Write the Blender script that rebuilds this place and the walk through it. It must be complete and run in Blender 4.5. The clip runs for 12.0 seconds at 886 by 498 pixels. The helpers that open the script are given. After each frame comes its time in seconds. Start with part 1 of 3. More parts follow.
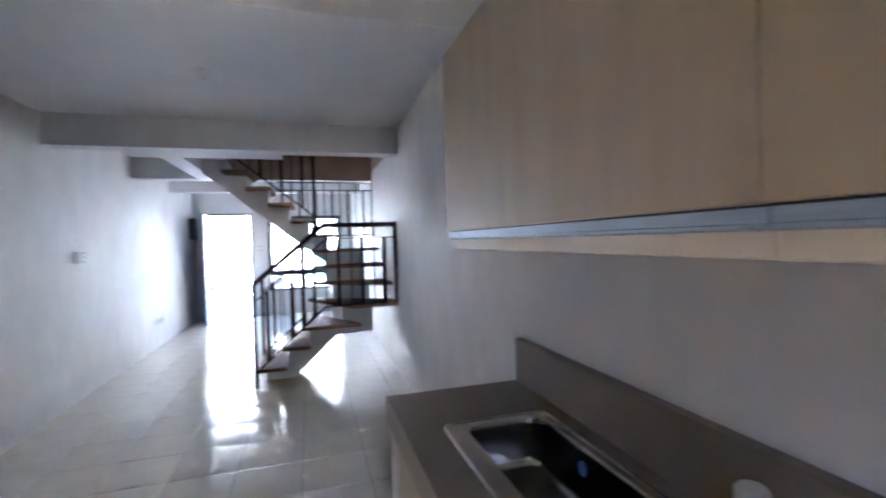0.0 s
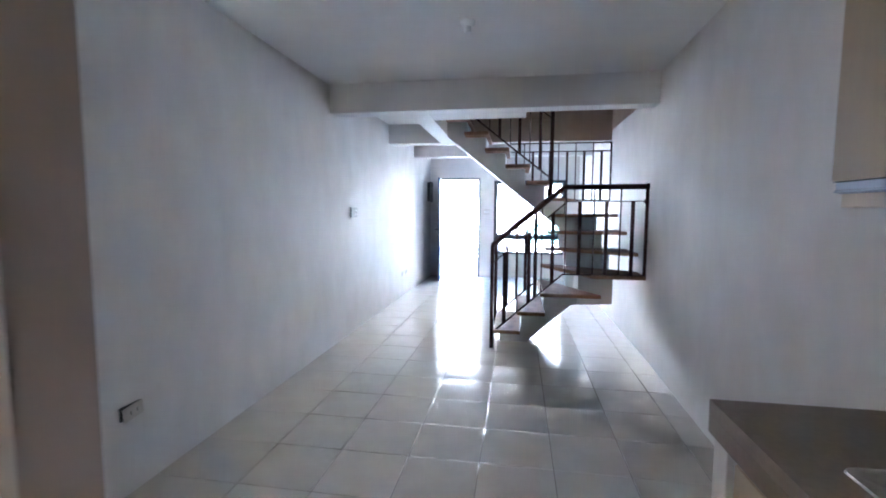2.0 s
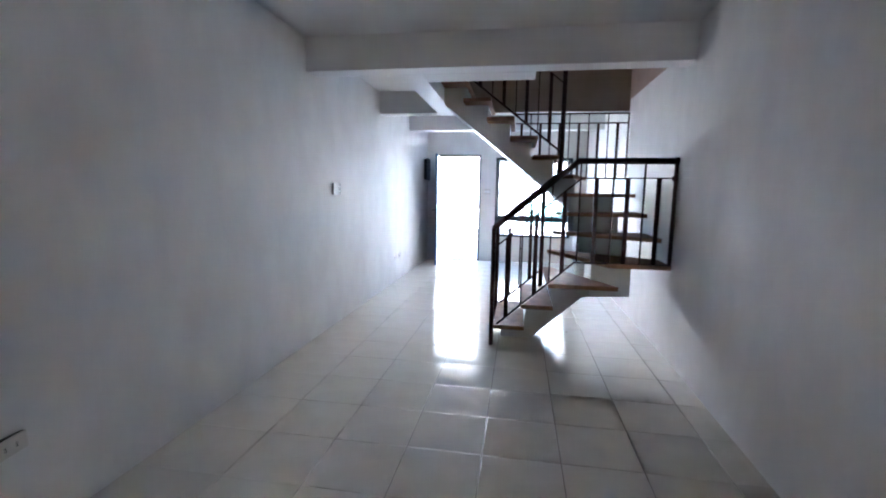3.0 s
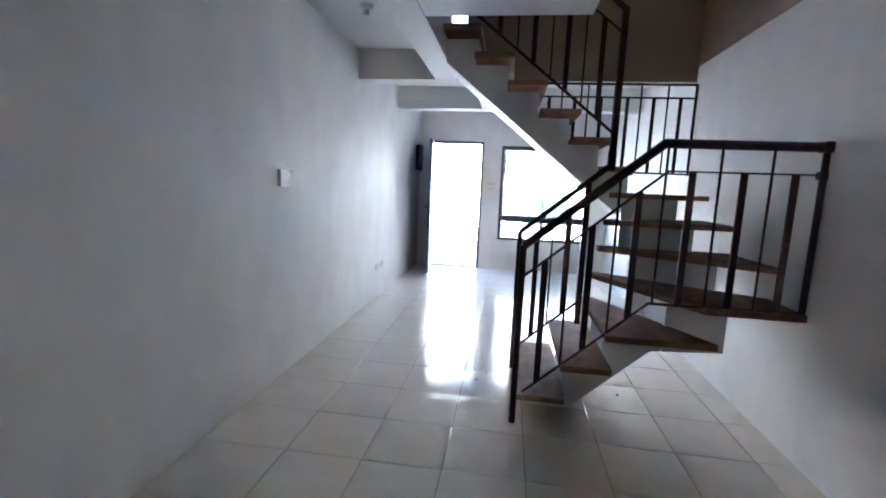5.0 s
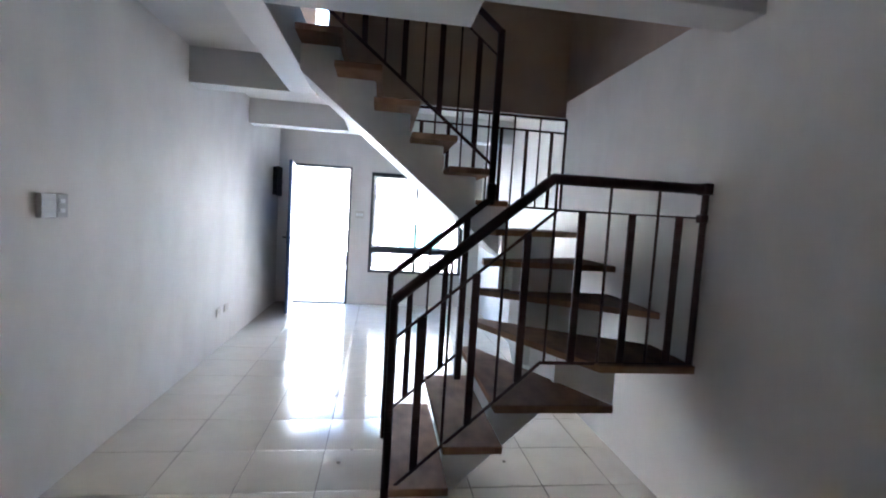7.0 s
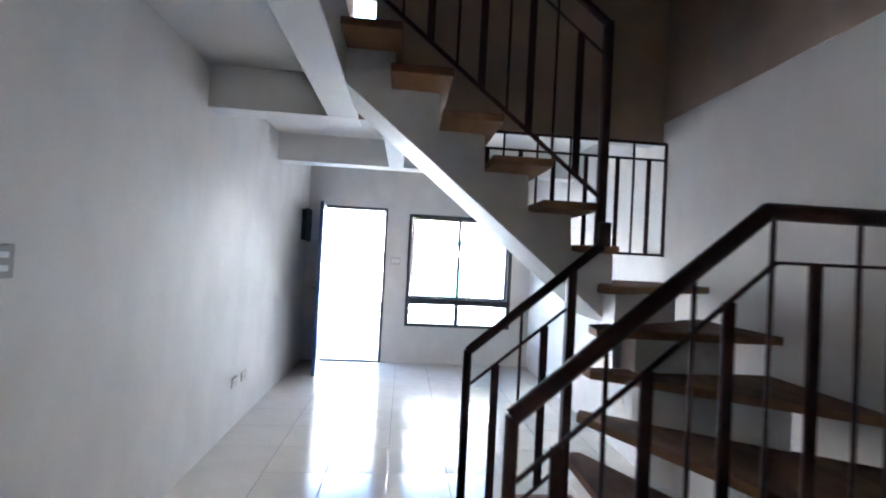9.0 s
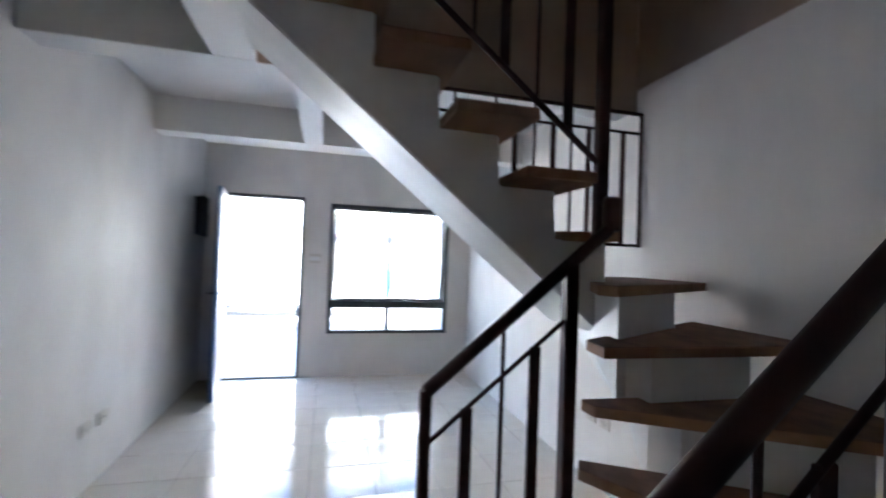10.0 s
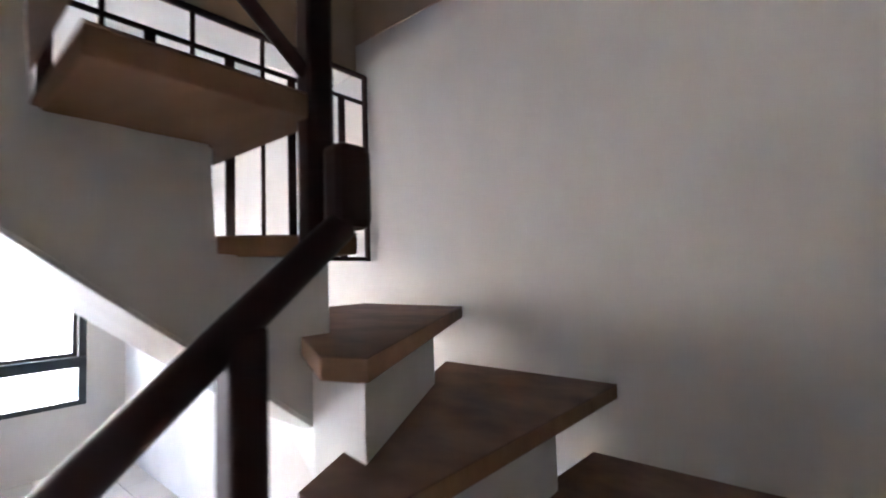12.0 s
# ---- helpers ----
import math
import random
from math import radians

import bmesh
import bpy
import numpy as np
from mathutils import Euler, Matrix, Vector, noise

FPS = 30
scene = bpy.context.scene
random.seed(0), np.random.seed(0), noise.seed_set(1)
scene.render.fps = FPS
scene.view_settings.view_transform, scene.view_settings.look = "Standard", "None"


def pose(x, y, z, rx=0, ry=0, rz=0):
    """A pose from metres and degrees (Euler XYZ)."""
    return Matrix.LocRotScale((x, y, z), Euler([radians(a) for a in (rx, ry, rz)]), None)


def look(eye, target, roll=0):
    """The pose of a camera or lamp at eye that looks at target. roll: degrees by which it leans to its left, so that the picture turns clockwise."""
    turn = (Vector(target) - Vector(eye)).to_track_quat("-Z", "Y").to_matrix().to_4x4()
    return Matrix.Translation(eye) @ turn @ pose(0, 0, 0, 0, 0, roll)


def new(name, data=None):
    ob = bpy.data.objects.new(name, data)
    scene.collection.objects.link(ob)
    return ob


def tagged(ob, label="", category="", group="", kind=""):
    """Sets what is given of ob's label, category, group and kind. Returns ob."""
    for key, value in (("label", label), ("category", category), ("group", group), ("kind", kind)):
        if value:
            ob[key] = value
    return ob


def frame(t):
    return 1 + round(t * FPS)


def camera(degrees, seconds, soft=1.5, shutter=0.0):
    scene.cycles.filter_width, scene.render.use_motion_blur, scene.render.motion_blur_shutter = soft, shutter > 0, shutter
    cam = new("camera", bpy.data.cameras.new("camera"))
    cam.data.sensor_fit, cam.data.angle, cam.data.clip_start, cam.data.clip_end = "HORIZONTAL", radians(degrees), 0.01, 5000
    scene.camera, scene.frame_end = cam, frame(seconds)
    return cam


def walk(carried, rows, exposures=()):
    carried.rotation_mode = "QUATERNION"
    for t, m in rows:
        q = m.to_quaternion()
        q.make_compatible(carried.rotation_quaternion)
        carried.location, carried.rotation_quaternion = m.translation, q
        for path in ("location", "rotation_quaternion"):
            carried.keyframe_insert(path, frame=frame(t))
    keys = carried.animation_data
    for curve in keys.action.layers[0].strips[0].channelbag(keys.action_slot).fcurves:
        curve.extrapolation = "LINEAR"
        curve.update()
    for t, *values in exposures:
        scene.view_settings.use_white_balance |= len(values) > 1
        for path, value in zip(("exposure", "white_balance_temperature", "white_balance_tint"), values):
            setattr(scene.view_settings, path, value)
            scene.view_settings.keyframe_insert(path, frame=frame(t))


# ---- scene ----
cam = camera(89.2, 12.0, soft=1.9, shutter=0.5)
PATH = [
    (0, (0.11, 0.166, 1.436), (0.68, 2.083, 1.396), -1.6),
    (0.5, (0.041, 0.179, 1.414), (0.19, 2.173, 1.377), -1.5),
    (1, (-0.04, 0.217, 1.4), (-0.269, 2.202, 1.328), -2.4),
    (1.5, (-0.12, 0.304, 1.395), (-0.456, 2.271, 1.272), -2.0),
    (2, (-0.19, 0.493, 1.386), (-0.517, 2.459, 1.217), 0.3),
    (2.5, (-0.199, 0.773, 1.356), (-0.504, 2.738, 1.142), 0.5),
    (3, (-0.233, 1.085, 1.35), (-0.558, 3.042, 1.098), 0.9),
    (3.5, (-0.318, 1.446, 1.347), (-0.687, 3.393, 1.079), 1.9),
    (5.5, (-0.551, 2.763, 1.376), (-0.734, 4.734, 1.091), 3.0),
    (6, (-0.523, 2.96, 1.39), (-0.513, 4.947, 1.16), 3.6),
    (6.5, (-0.498, 3.015, 1.404), (-0.206, 4.984, 1.215), 3.5),
    (8.5, (-0.659, 3.487, 1.472), (-0.488, 5.479, 1.488), 3.4),
    (9, (-0.737, 3.849, 1.449), (-0.567, 5.841, 1.487), 3.0),
    (9.5, (-0.79, 4.18, 1.448), (-0.624, 6.172, 1.506), 2.7),
    (10, (-0.731, 4.546, 1.430), (-0.227, 6.481, 1.470), 2.1),
    (10.5, (-0.596, 4.822, 1.426), (0.314, 6.602, 1.476), 0.8),
    (11, (-0.489, 5.013, 1.436), (0.754, 6.579, 1.505), 0.0),
    (11.5, (-0.415, 5.202, 1.464), (1.072, 6.536, 1.549), -1.0),
    (12, (-0.211, 5.343, 1.476), (1.322, 6.623, 1.580), -1.7),
]
walk(cam, [(t, look(eye, target, roll)) for t, eye, target, roll in PATH],
     exposures=[(0.0, 6.06, 5160, 13), (0.5, 6.15, 5080, 13), (1.0, 6.3, 5050, 12), (1.5, 6.27, 5050, 12), (2.0, 6.3, 5100, 12),
                (2.5, 6.1, 5150, 13), (3.0, 5.93, 5200, 12), (3.5, 5.8, 5200, 11), (5.5, 5.53, 5360, 11), (6.0, 5.49, 5410, 11),
                (6.5, 5.47, 5460, 11), (8.5, 5.44, 5530, 10), (9.5, 5.25, 5530, 10), (10.0, 4.97, 5630, 10), (10.5, 4.71, 5830, 11),
                (11.0, 4.29, 6180, 14), (11.5, 5.3, 6260, 15), (12.0, 5.93, 6210, 16)])

# ---- world and sun ----
SUN_ELEVATION, SUN_TURN = 45.0, 165.0
world = bpy.data.worlds.new("sky")
scene.world = world
world.use_nodes = True
sky_nodes = world.node_tree.nodes
sky = sky_nodes.new("ShaderNodeTexSky")
sky.sky_type = "NISHITA"
sky.sun_disc = False
sky.sun_elevation, sky.sun_rotation = radians(SUN_ELEVATION), radians(SUN_TURN)
sky_nodes["Background"].inputs["Strength"].default_value = 0.115
world.node_tree.links.new(sky.outputs["Color"], sky_nodes["Background"].inputs["Color"])
sun_data = bpy.data.lights.new("sun", "SUN")
sun_data.energy, sun_data.angle, sun_data.color = 5.0, radians(0.5), (1.0, 0.95, 0.88)
sun_ob = new("sun", sun_data)
az, el = radians(SUN_TURN), radians(SUN_ELEVATION)
toward_sun = Vector((math.sin(az) * math.cos(el), math.cos(az) * math.cos(el), math.sin(el)))
sun_ob.matrix_world = look(toward_sun * 40, (0, 0, 0))


# ---- materials ----
def surface(name, colour, rough=0.5, metal=0.0, second=None, scale=6.0, detail=4.0, bump=0.0, bump_scale=40.0,
            wave=0.0, wave_scale=1.5, rough_var=0.0, spread=0.0, grain=None, coat=0.0, coat_rough=0.15, gloss=0.5):
    """A procedural surface: two tones mixed by noise, fine bump, large waviness, uneven gloss."""
    m = bpy.data.materials.new(name)
    m.use_nodes = True
    nt = m.node_tree
    n, l = nt.nodes, nt.links
    b = n["Principled BSDF"]
    b.inputs["Metallic"].default_value = metal
    b.inputs["Roughness"].default_value = rough
    b.inputs["Specular IOR Level"].default_value = gloss
    if coat:
        b.inputs["Coat Weight"].default_value = coat
        b.inputs["Coat Roughness"].default_value = coat_rough
    co = n.new("ShaderNodeTexCoord")
    at = n.new("ShaderNodeMapping")
    l.new(co.outputs["Object"], at.inputs["Vector"])
    if grain:
        at.inputs["Scale"].default_value = grain
    tex = n.new("ShaderNodeTexNoise")
    tex.inputs["Scale"].default_value, tex.inputs["Detail"].default_value = scale, detail
    l.new(at.outputs["Vector"], tex.inputs["Vector"])
    mix = n.new("ShaderNodeMix")
    mix.data_type = "RGBA"
    mix.inputs[6].default_value = (*colour, 1)
    mix.inputs[7].default_value = (*(second or [c * 0.88 for c in colour]), 1)
    ramp = n.new("ShaderNodeMapRange")
    ramp.inputs[1].default_value, ramp.inputs[2].default_value = 0.35, 0.68
    l.new(tex.outputs["Fac"], ramp.inputs[0])
    l.new(ramp.outputs[0], mix.inputs[0])
    out = mix.outputs[2]
    if spread:
        info = n.new("ShaderNodeObjectInfo")
        hsv = n.new("ShaderNodeHueSaturation")
        val = n.new("ShaderNodeMapRange")
        val.inputs[3].default_value, val.inputs[4].default_value = 1 - spread, 1 + spread
        l.new(info.outputs["Random"], val.inputs[0])
        l.new(val.outputs[0], hsv.inputs["Value"])
        l.new(out, hsv.inputs["Color"])
        out = hsv.outputs["Color"]
    l.new(out, b.inputs["Base Color"])
    if rough_var:
        rr = n.new("ShaderNodeMapRange")
        rr.inputs[3].default_value, rr.inputs[4].default_value = rough - rough_var, rough + rough_var
        l.new(tex.outputs["Fac"], rr.inputs[0])
        l.new(rr.outputs[0], b.inputs["Roughness"])
    last = None
    for strength, size, dist in ((wave, wave_scale, 0.02), (bump, bump_scale, 0.002)):
        if strength:
            t2 = n.new("ShaderNodeTexNoise")
            t2.inputs["Scale"].default_value, t2.inputs["Detail"].default_value = size, 3.0
            l.new(at.outputs["Vector"] if grain else co.outputs["Object"], t2.inputs["Vector"])
            bp = n.new("ShaderNodeBump")
            bp.inputs["Strength"].default_value, bp.inputs["Distance"].default_value = strength, dist
            l.new(t2.outputs["Fac"], bp.inputs["Height"])
            if last:
                l.new(last, bp.inputs["Normal"])
            last = bp.outputs["Normal"]
    if last:
        l.new(last, b.inputs["Normal"])
        l.new(last, b.inputs["Coat Normal"])
    return m


WALL = surface("wall_paint", (0.74, 0.70, 0.65), 0.60, second=(0.68, 0.64, 0.59), scale=4.0, detail=6.0, bump=0.25, bump_scale=70,
               wave=0.42, wave_scale=3.2, rough_var=0.14, grain=(1.0, 1.0, 0.6), coat=0.02, coat_rough=0.42, gloss=0.22)
CEIL = surface("ceiling_paint", (0.78, 0.755, 0.72), 0.65, second=(0.72, 0.695, 0.66), scale=1.4, bump=0.2, bump_scale=60)
# brown holds the dim, warm shade of the upper storey
UPPER = surface("shaded_upper_wall", (0.52, 0.375, 0.285), 0.85, second=(0.45, 0.32, 0.24), scale=3.0, bump=0.3, bump_scale=50)
STAIR = surface("stair_paint", (0.78, 0.77, 0.75), 0.45, second=(0.70, 0.69, 0.67), scale=5.0, bump=0.3, bump_scale=45)
TILE = surface("glazed_tile", (0.66, 0.60, 0.51), 0.15, second=(0.62, 0.56, 0.47), scale=5.0, wave=0.03, wave_scale=5.0,
               rough_var=0.04, spread=0.012, gloss=0.31)
GROUT = surface("grout", (0.30, 0.26, 0.22), 0.9, second=(0.20, 0.175, 0.15), scale=9.0, bump=0.4, bump_scale=120)
TREAD = surface("sawn_tread_wood", (0.345, 0.19, 0.115), 0.74, second=(0.24, 0.128, 0.078), scale=2.6, grain=(4.5, 1.6, 4.5),
                bump=0.25, bump_scale=30, spread=0.08, gloss=0.25)
STAIN = surface("stained_tread_face", (0.235, 0.128, 0.085), 0.68, second=(0.13, 0.068, 0.045), scale=3.6, detail=7.0, grain=(3.0, 1.8, 3.0),
                bump=0.25, bump_scale=25, spread=0.06, gloss=0.3)
RAIL = surface("rail_paint", (0.050, 0.0165, 0.014), 0.46, second=(0.034, 0.011, 0.009), scale=12.0, bump=0.2, bump_scale=60, gloss=0.28)
COUNTER = surface("counter_laminate", (0.215, 0.157, 0.108), 0.40, second=(0.19, 0.138, 0.095), scale=60.0, detail=6.0, bump=0.05, bump_scale=90)
STEEL = surface("stainless_steel", (0.31, 0.29, 0.265), 0.20, metal=1.0, second=(0.27, 0.25, 0.23), scale=30, grain=(1, 12, 12), rough_var=0.06)
BRASS = surface("hinge_metal", (0.45, 0.40, 0.33), 0.35, metal=1.0, scale=20)
CABINET = surface("cabinet_laminate", (0.385, 0.29, 0.185), 0.48, second=(0.345, 0.26, 0.165), scale=2.5, grain=(6, 6, 0.7), bump=0.08, bump_scale=60)
CARCASS = surface("cabinet_edge", (0.62, 0.52, 0.38), 0.5, second=(0.56, 0.47, 0.34), scale=4, grain=(6, 0.7, 6))
ALU = surface("aluminium", (0.40, 0.45, 0.52), 0.5, metal=0.7, second=(0.35, 0.40, 0.46), scale=15, grain=(10, 0.5, 10))
BOARD = surface("base_unit_paint", (0.62, 0.58, 0.53), 0.5, second=(0.56, 0.52, 0.47), scale=4, bump=0.1)
JAMB = surface("jamb_paint", (0.46, 0.385, 0.31), 0.45, second=(0.40, 0.335, 0.27), scale=5, bump=0.15, bump_scale=40)
# wall colour darkened to brown to hold the shade of the unlit face
BATHWALL = surface("shaded_passage", (0.27, 0.21, 0.17), 0.6, second=(0.24, 0.187, 0.15), scale=2.0, bump=0.25, bump_scale=60)
# brown of the door leaf, and shade painted into the casing recesses
JAMBDARK = surface("leaf_and_shaded_recess", (0.30, 0.225, 0.175), 0.5, second=(0.25, 0.19, 0.145), scale=5, bump=0.15, bump_scale=40)
DARK = surface("door_paint", (0.035, 0.10, 0.245), 0.36, second=(0.03, 0.085, 0.21), scale=4, grain=(6, 6, 0.8), bump=0.15, bump_scale=40)
DOORFRAME = surface("door_frame_paint", (0.060, 0.056, 0.062), 0.42, second=(0.045, 0.042, 0.047), scale=6, grain=(6, 6, 0.8), bump=0.1, bump_scale=40)
PALEDOOR = surface("pale_door_face", (0.58, 0.53, 0.52), 0.4, second=(0.52, 0.475, 0.465), scale=4, bump=0.1, bump_scale=40)
FRAME = surface("window_alloy", (0.030, 0.034, 0.042), 0.35, second=(0.022, 0.025, 0.03), scale=9, bump=0.05)
STICKER = surface("blue_sticker", (0.02, 0.035, 0.11), 0.4, second=(0.016, 0.03, 0.09), scale=20)
SWITCH = surface("switch_plate", (0.40, 0.38, 0.35), 0.45, second=(0.34, 0.32, 0.295), scale=20)
PLASTIC = surface("ivory_plastic", (0.60, 0.55, 0.47), 0.4, second=(0.54, 0.49, 0.42), scale=20)
WHITE = surface("white_plastic", (0.82, 0.82, 0.80), 0.35, second=(0.76, 0.76, 0.74), scale=20)
PLATE = surface("grey_plate", (0.18, 0.165, 0.15), 0.5, metal=0.0, second=(0.15, 0.14, 0.125), scale=20)
# black for tyres and slots, and for strips that stand in for shade
HOLE = surface("black_rubber_and_shade", (0.02, 0.02, 0.02), 0.6, scale=20)
CONCRETE = surface("concrete", (0.42, 0.41, 0.39), 0.85, second=(0.35, 0.34, 0.33), scale=1.5, bump=0.4, bump_scale=30)
ASPHALT = surface("road_concrete", (0.25, 0.245, 0.24), 0.9, second=(0.20, 0.196, 0.19), scale=0.8, bump=0.4, bump_scale=25)
GROUND = surface("earth", (0.17, 0.15, 0.11), 0.95, second=(0.11, 0.11, 0.07), scale=0.3, bump=0.4, bump_scale=8)
BOUNCE = surface("warm_bounce", (0.62, 0.47, 0.33), 0.85, second=(0.54, 0.40, 0.28), scale=1.2, bump=0.4, bump_scale=25)
FACADE = surface("facade_paint", (0.78, 0.76, 0.72), 0.8, second=(0.72, 0.70, 0.66), scale=0.8, bump=0.3, bump_scale=20)
ROOF = surface("roof_sheet", (0.50, 0.46, 0.43), 0.6, second=(0.44, 0.40, 0.37), scale=1.0, bump=0.2, bump_scale=8)
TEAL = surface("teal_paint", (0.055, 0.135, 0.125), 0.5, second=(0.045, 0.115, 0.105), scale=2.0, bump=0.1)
DARKGLASS = surface("house_window_glass", (0.06, 0.08, 0.09), 0.08, second=(0.05, 0.07, 0.08), scale=1.0)
RED = surface("red_trim_paint", (0.30, 0.05, 0.06), 0.5, scale=4)
YELLOW = surface("yellow_trim_paint", (0.34, 0.24, 0.07), 0.6, scale=4)
BARK = surface("bark", (0.16, 0.12, 0.08), 0.9, scale=8, bump=0.4, bump_scale=30)
LEAF = surface("leaf", (0.10, 0.12, 0.03), 0.6, second=(0.07, 0.085, 0.022), scale=6, spread=0.1)
GLASS = bpy.data.materials.new("clear_glass")
GLASS.use_nodes = True
glass_bsdf = GLASS.node_tree.nodes["Principled BSDF"]
glass_bsdf.inputs["Base Color"].default_value = (0.97, 0.985, 0.98, 1)
glass_bsdf.inputs["Roughness"].default_value = 0.0
glass_bsdf.inputs["Transmission Weight"].default_value = 1.0
glass_bsdf.inputs["IOR"].default_value = 1.45


# ---- building helpers ----
def add_box(bm, x0, x1, y0, y1, z0, z1, bevel=0.0, m=None):
    vs = [bm.verts.new((x, y, z)) for z in (z0, z1) for x, y in ((x0, y0), (x1, y0), (x1, y1), (x0, y1))]
    if m is not None:
        for v in vs:
            v.co = m @ v.co
    fs = [bm.faces.new([vs[i] for i in ids]) for ids in
          ((3, 2, 1, 0), (4, 5, 6, 7), (0, 1, 5, 4), (1, 2, 6, 5), (2, 3, 7, 6), (3, 0, 4, 7))]
    if bevel:
        es = list({e for f in fs for e in f.edges})
        bmesh.ops.bevel(bm, geom=es, offset=bevel, segments=2, affect="EDGES", profile=0.5)
    return bm


def add_prism(bm, pts, z0, z1, bevel=0.0, bottom=None):
    """An upright prism over a plan polygon; bottom(x, y) may give an uneven underside."""
    n = len(pts)
    lo = [bm.verts.new((x, y, bottom(x, y) if bottom else z0)) for x, y in pts]
    hi = [bm.verts.new((x, y, z1)) for x, y in pts]
    fs = [bm.faces.new(lo[::-1]), bm.faces.new(hi)]
    fs += [bm.faces.new((lo[i], lo[(i + 1) % n], hi[(i + 1) % n], hi[i])) for i in range(n)]
    if bevel:
        es = list({e for f in fs for e in f.edges})
        bmesh.ops.bevel(bm, geom=es, offset=bevel, segments=2, affect="EDGES", profile=0.6)
    return bm


def add_profile(bm, pts, y0, y1, bevel=0.0):
    """A prism along y over a polygon in x and z."""
    n = len(pts)
    a = [bm.verts.new((x, y0, z)) for x, z in pts]
    c = [bm.verts.new((x, y1, z)) for x, z in pts]
    fs = [bm.faces.new(a), bm.faces.new(c[::-1])]
    fs += [bm.faces.new((a[i], c[i], c[(i + 1) % n], a[(i + 1) % n])) for i in range(n)]
    if bevel:
        es = list({e for f in fs for e in f.edges})
        bmesh.ops.bevel(bm, geom=es, offset=bevel, segments=2, affect="EDGES")
    return bm


def add_tube(bm, a, b, r, sides=10, r2=None):
    a, b = Vector(a), Vector(b)
    d = b - a
    q = d.to_track_quat("Z", "Y").to_matrix().to_4x4()
    m = Matrix.Translation((a + b) / 2) @ q
    bmesh.ops.create_cone(bm, cap_ends=True, segments=sides, radius1=r, radius2=r if r2 is None else r2, depth=d.length, matrix=m)
    return bm


def add_bar(bm, a, b, wide, deep, bevel=0.003):
    """A bar of rectangular section from a to b, in a plane of constant y: wide in that plane, deep along y."""
    a, b = Vector(a), Vector(b)
    d = b - a
    u = d.normalized()
    v = Vector((0, 1, 0))
    w = u.cross(v)
    m = Matrix((( w.x, v.x, u.x, a.x), (w.y, v.y, u.y, a.y), (w.z, v.z, u.z, a.z), (0, 0, 0, 1)))
    return add_box(bm, -wide / 2, wide / 2, -deep / 2, deep / 2, 0, d.length, bevel, m)


def add_turned(bm, profile, centre, sides=24, m=None):
    """A turned body: profile rows of radius and height round the z axis at centre."""
    rings = []
    for r, z in profile:
        ring = []
        for i in range(sides):
            a = 2 * math.pi * i / sides
            p = Vector((r * math.cos(a), r * math.sin(a), z))
            ring.append(bm.verts.new((m @ p if m else p) + Vector(centre)))
        rings.append(ring)
    for lo, hi in zip(rings, rings[1:]):
        for i in range(sides):
            bm.faces.new((lo[i], lo[(i + 1) % sides], hi[(i + 1) % sides], hi[i]))
    bm.faces.new(rings[0][::-1]), bm.faces.new(rings[-1])
    return bm


def mesh_of(name, bm, material, smooth=False):
    me = bpy.data.meshes.new(name)
    bmesh.ops.recalc_face_normals(bm, faces=bm.faces[:])
    bm.to_mesh(me)
    bm.free()
    me.materials.append(material)
    if smooth:
        me.polygons.foreach_set("use_smooth", [True] * len(me.polygons))
        me.set_sharp_from_angle(angle=radians(35))
    return me


def part(name, bm, material, parent, label="", smooth=False):
    ob = new(name, mesh_of(name, bm, material, smooth))
    ob.parent = parent
    if label:
        ob["label"] = label
    return ob


def thing(name, at, label, category, group="", kind=""):
    ob = new(name)
    ob.empty_display_size = 0.05
    ob.location = at
    return tagged(ob, label, category, group, kind)


def put(name, bm, material, parent, label="", smooth=False):
    """Like part(), for a bmesh in world metres under a parent that stands at its own base."""
    bmesh.ops.translate(bm, verts=bm.verts[:], vec=-Vector(parent.location))
    return part(name, bm, material, parent, label, smooth)


def structure(name, bm, material, label="", category=""):
    return tagged(new(name, mesh_of(name, bm, material)), label, category, kind="structure")


def B(*a, **k):
    return add_box(bmesh.new(), *a, **k)


# ---- the large structure ----
XL, XR, XK = -2.04, 1.02, 0.96          # left wall, right wall, right wall beside the kitchen
YB, YF = -1.30, 9.972                   # back and front walls
CZ, BZ, UZ, TOP = 2.61, 2.335, 2.68, 5.10
DX0, DX1, DH = -1.83, -0.985, 2.07      # front door opening
WX0, WX1, WZ0, WZ1 = -0.69, 0.75, 0.50, 2.02

bm = B(XL - 0.15, XL, YB - 0.15, YF + 0.15, -0.1, UZ)
structure("wall_west", bm, WALL, "white semi-gloss painted plaster party wall", "wall")
# the party wall beside the stairs runs slightly out of true past the kitchen
face = [(XK, YB - 0.15), (XR + 0.15, YB - 0.15), (XR + 0.15, YF + 0.15), (XR, YF + 0.15), (XR, 5.0), (XK, 1.9)]
wall_east = structure("wall_east", add_prism(bmesh.new(), face, -0.1, TOP), WALL, "white semi-gloss painted plaster party wall", "wall")
bm = bmesh.new()
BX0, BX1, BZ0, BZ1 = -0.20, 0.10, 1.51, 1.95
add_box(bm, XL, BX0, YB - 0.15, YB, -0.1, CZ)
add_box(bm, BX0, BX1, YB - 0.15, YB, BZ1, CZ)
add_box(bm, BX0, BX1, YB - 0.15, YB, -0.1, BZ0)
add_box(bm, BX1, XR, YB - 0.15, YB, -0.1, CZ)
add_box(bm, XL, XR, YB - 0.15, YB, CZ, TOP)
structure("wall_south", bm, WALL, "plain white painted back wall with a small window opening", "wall")
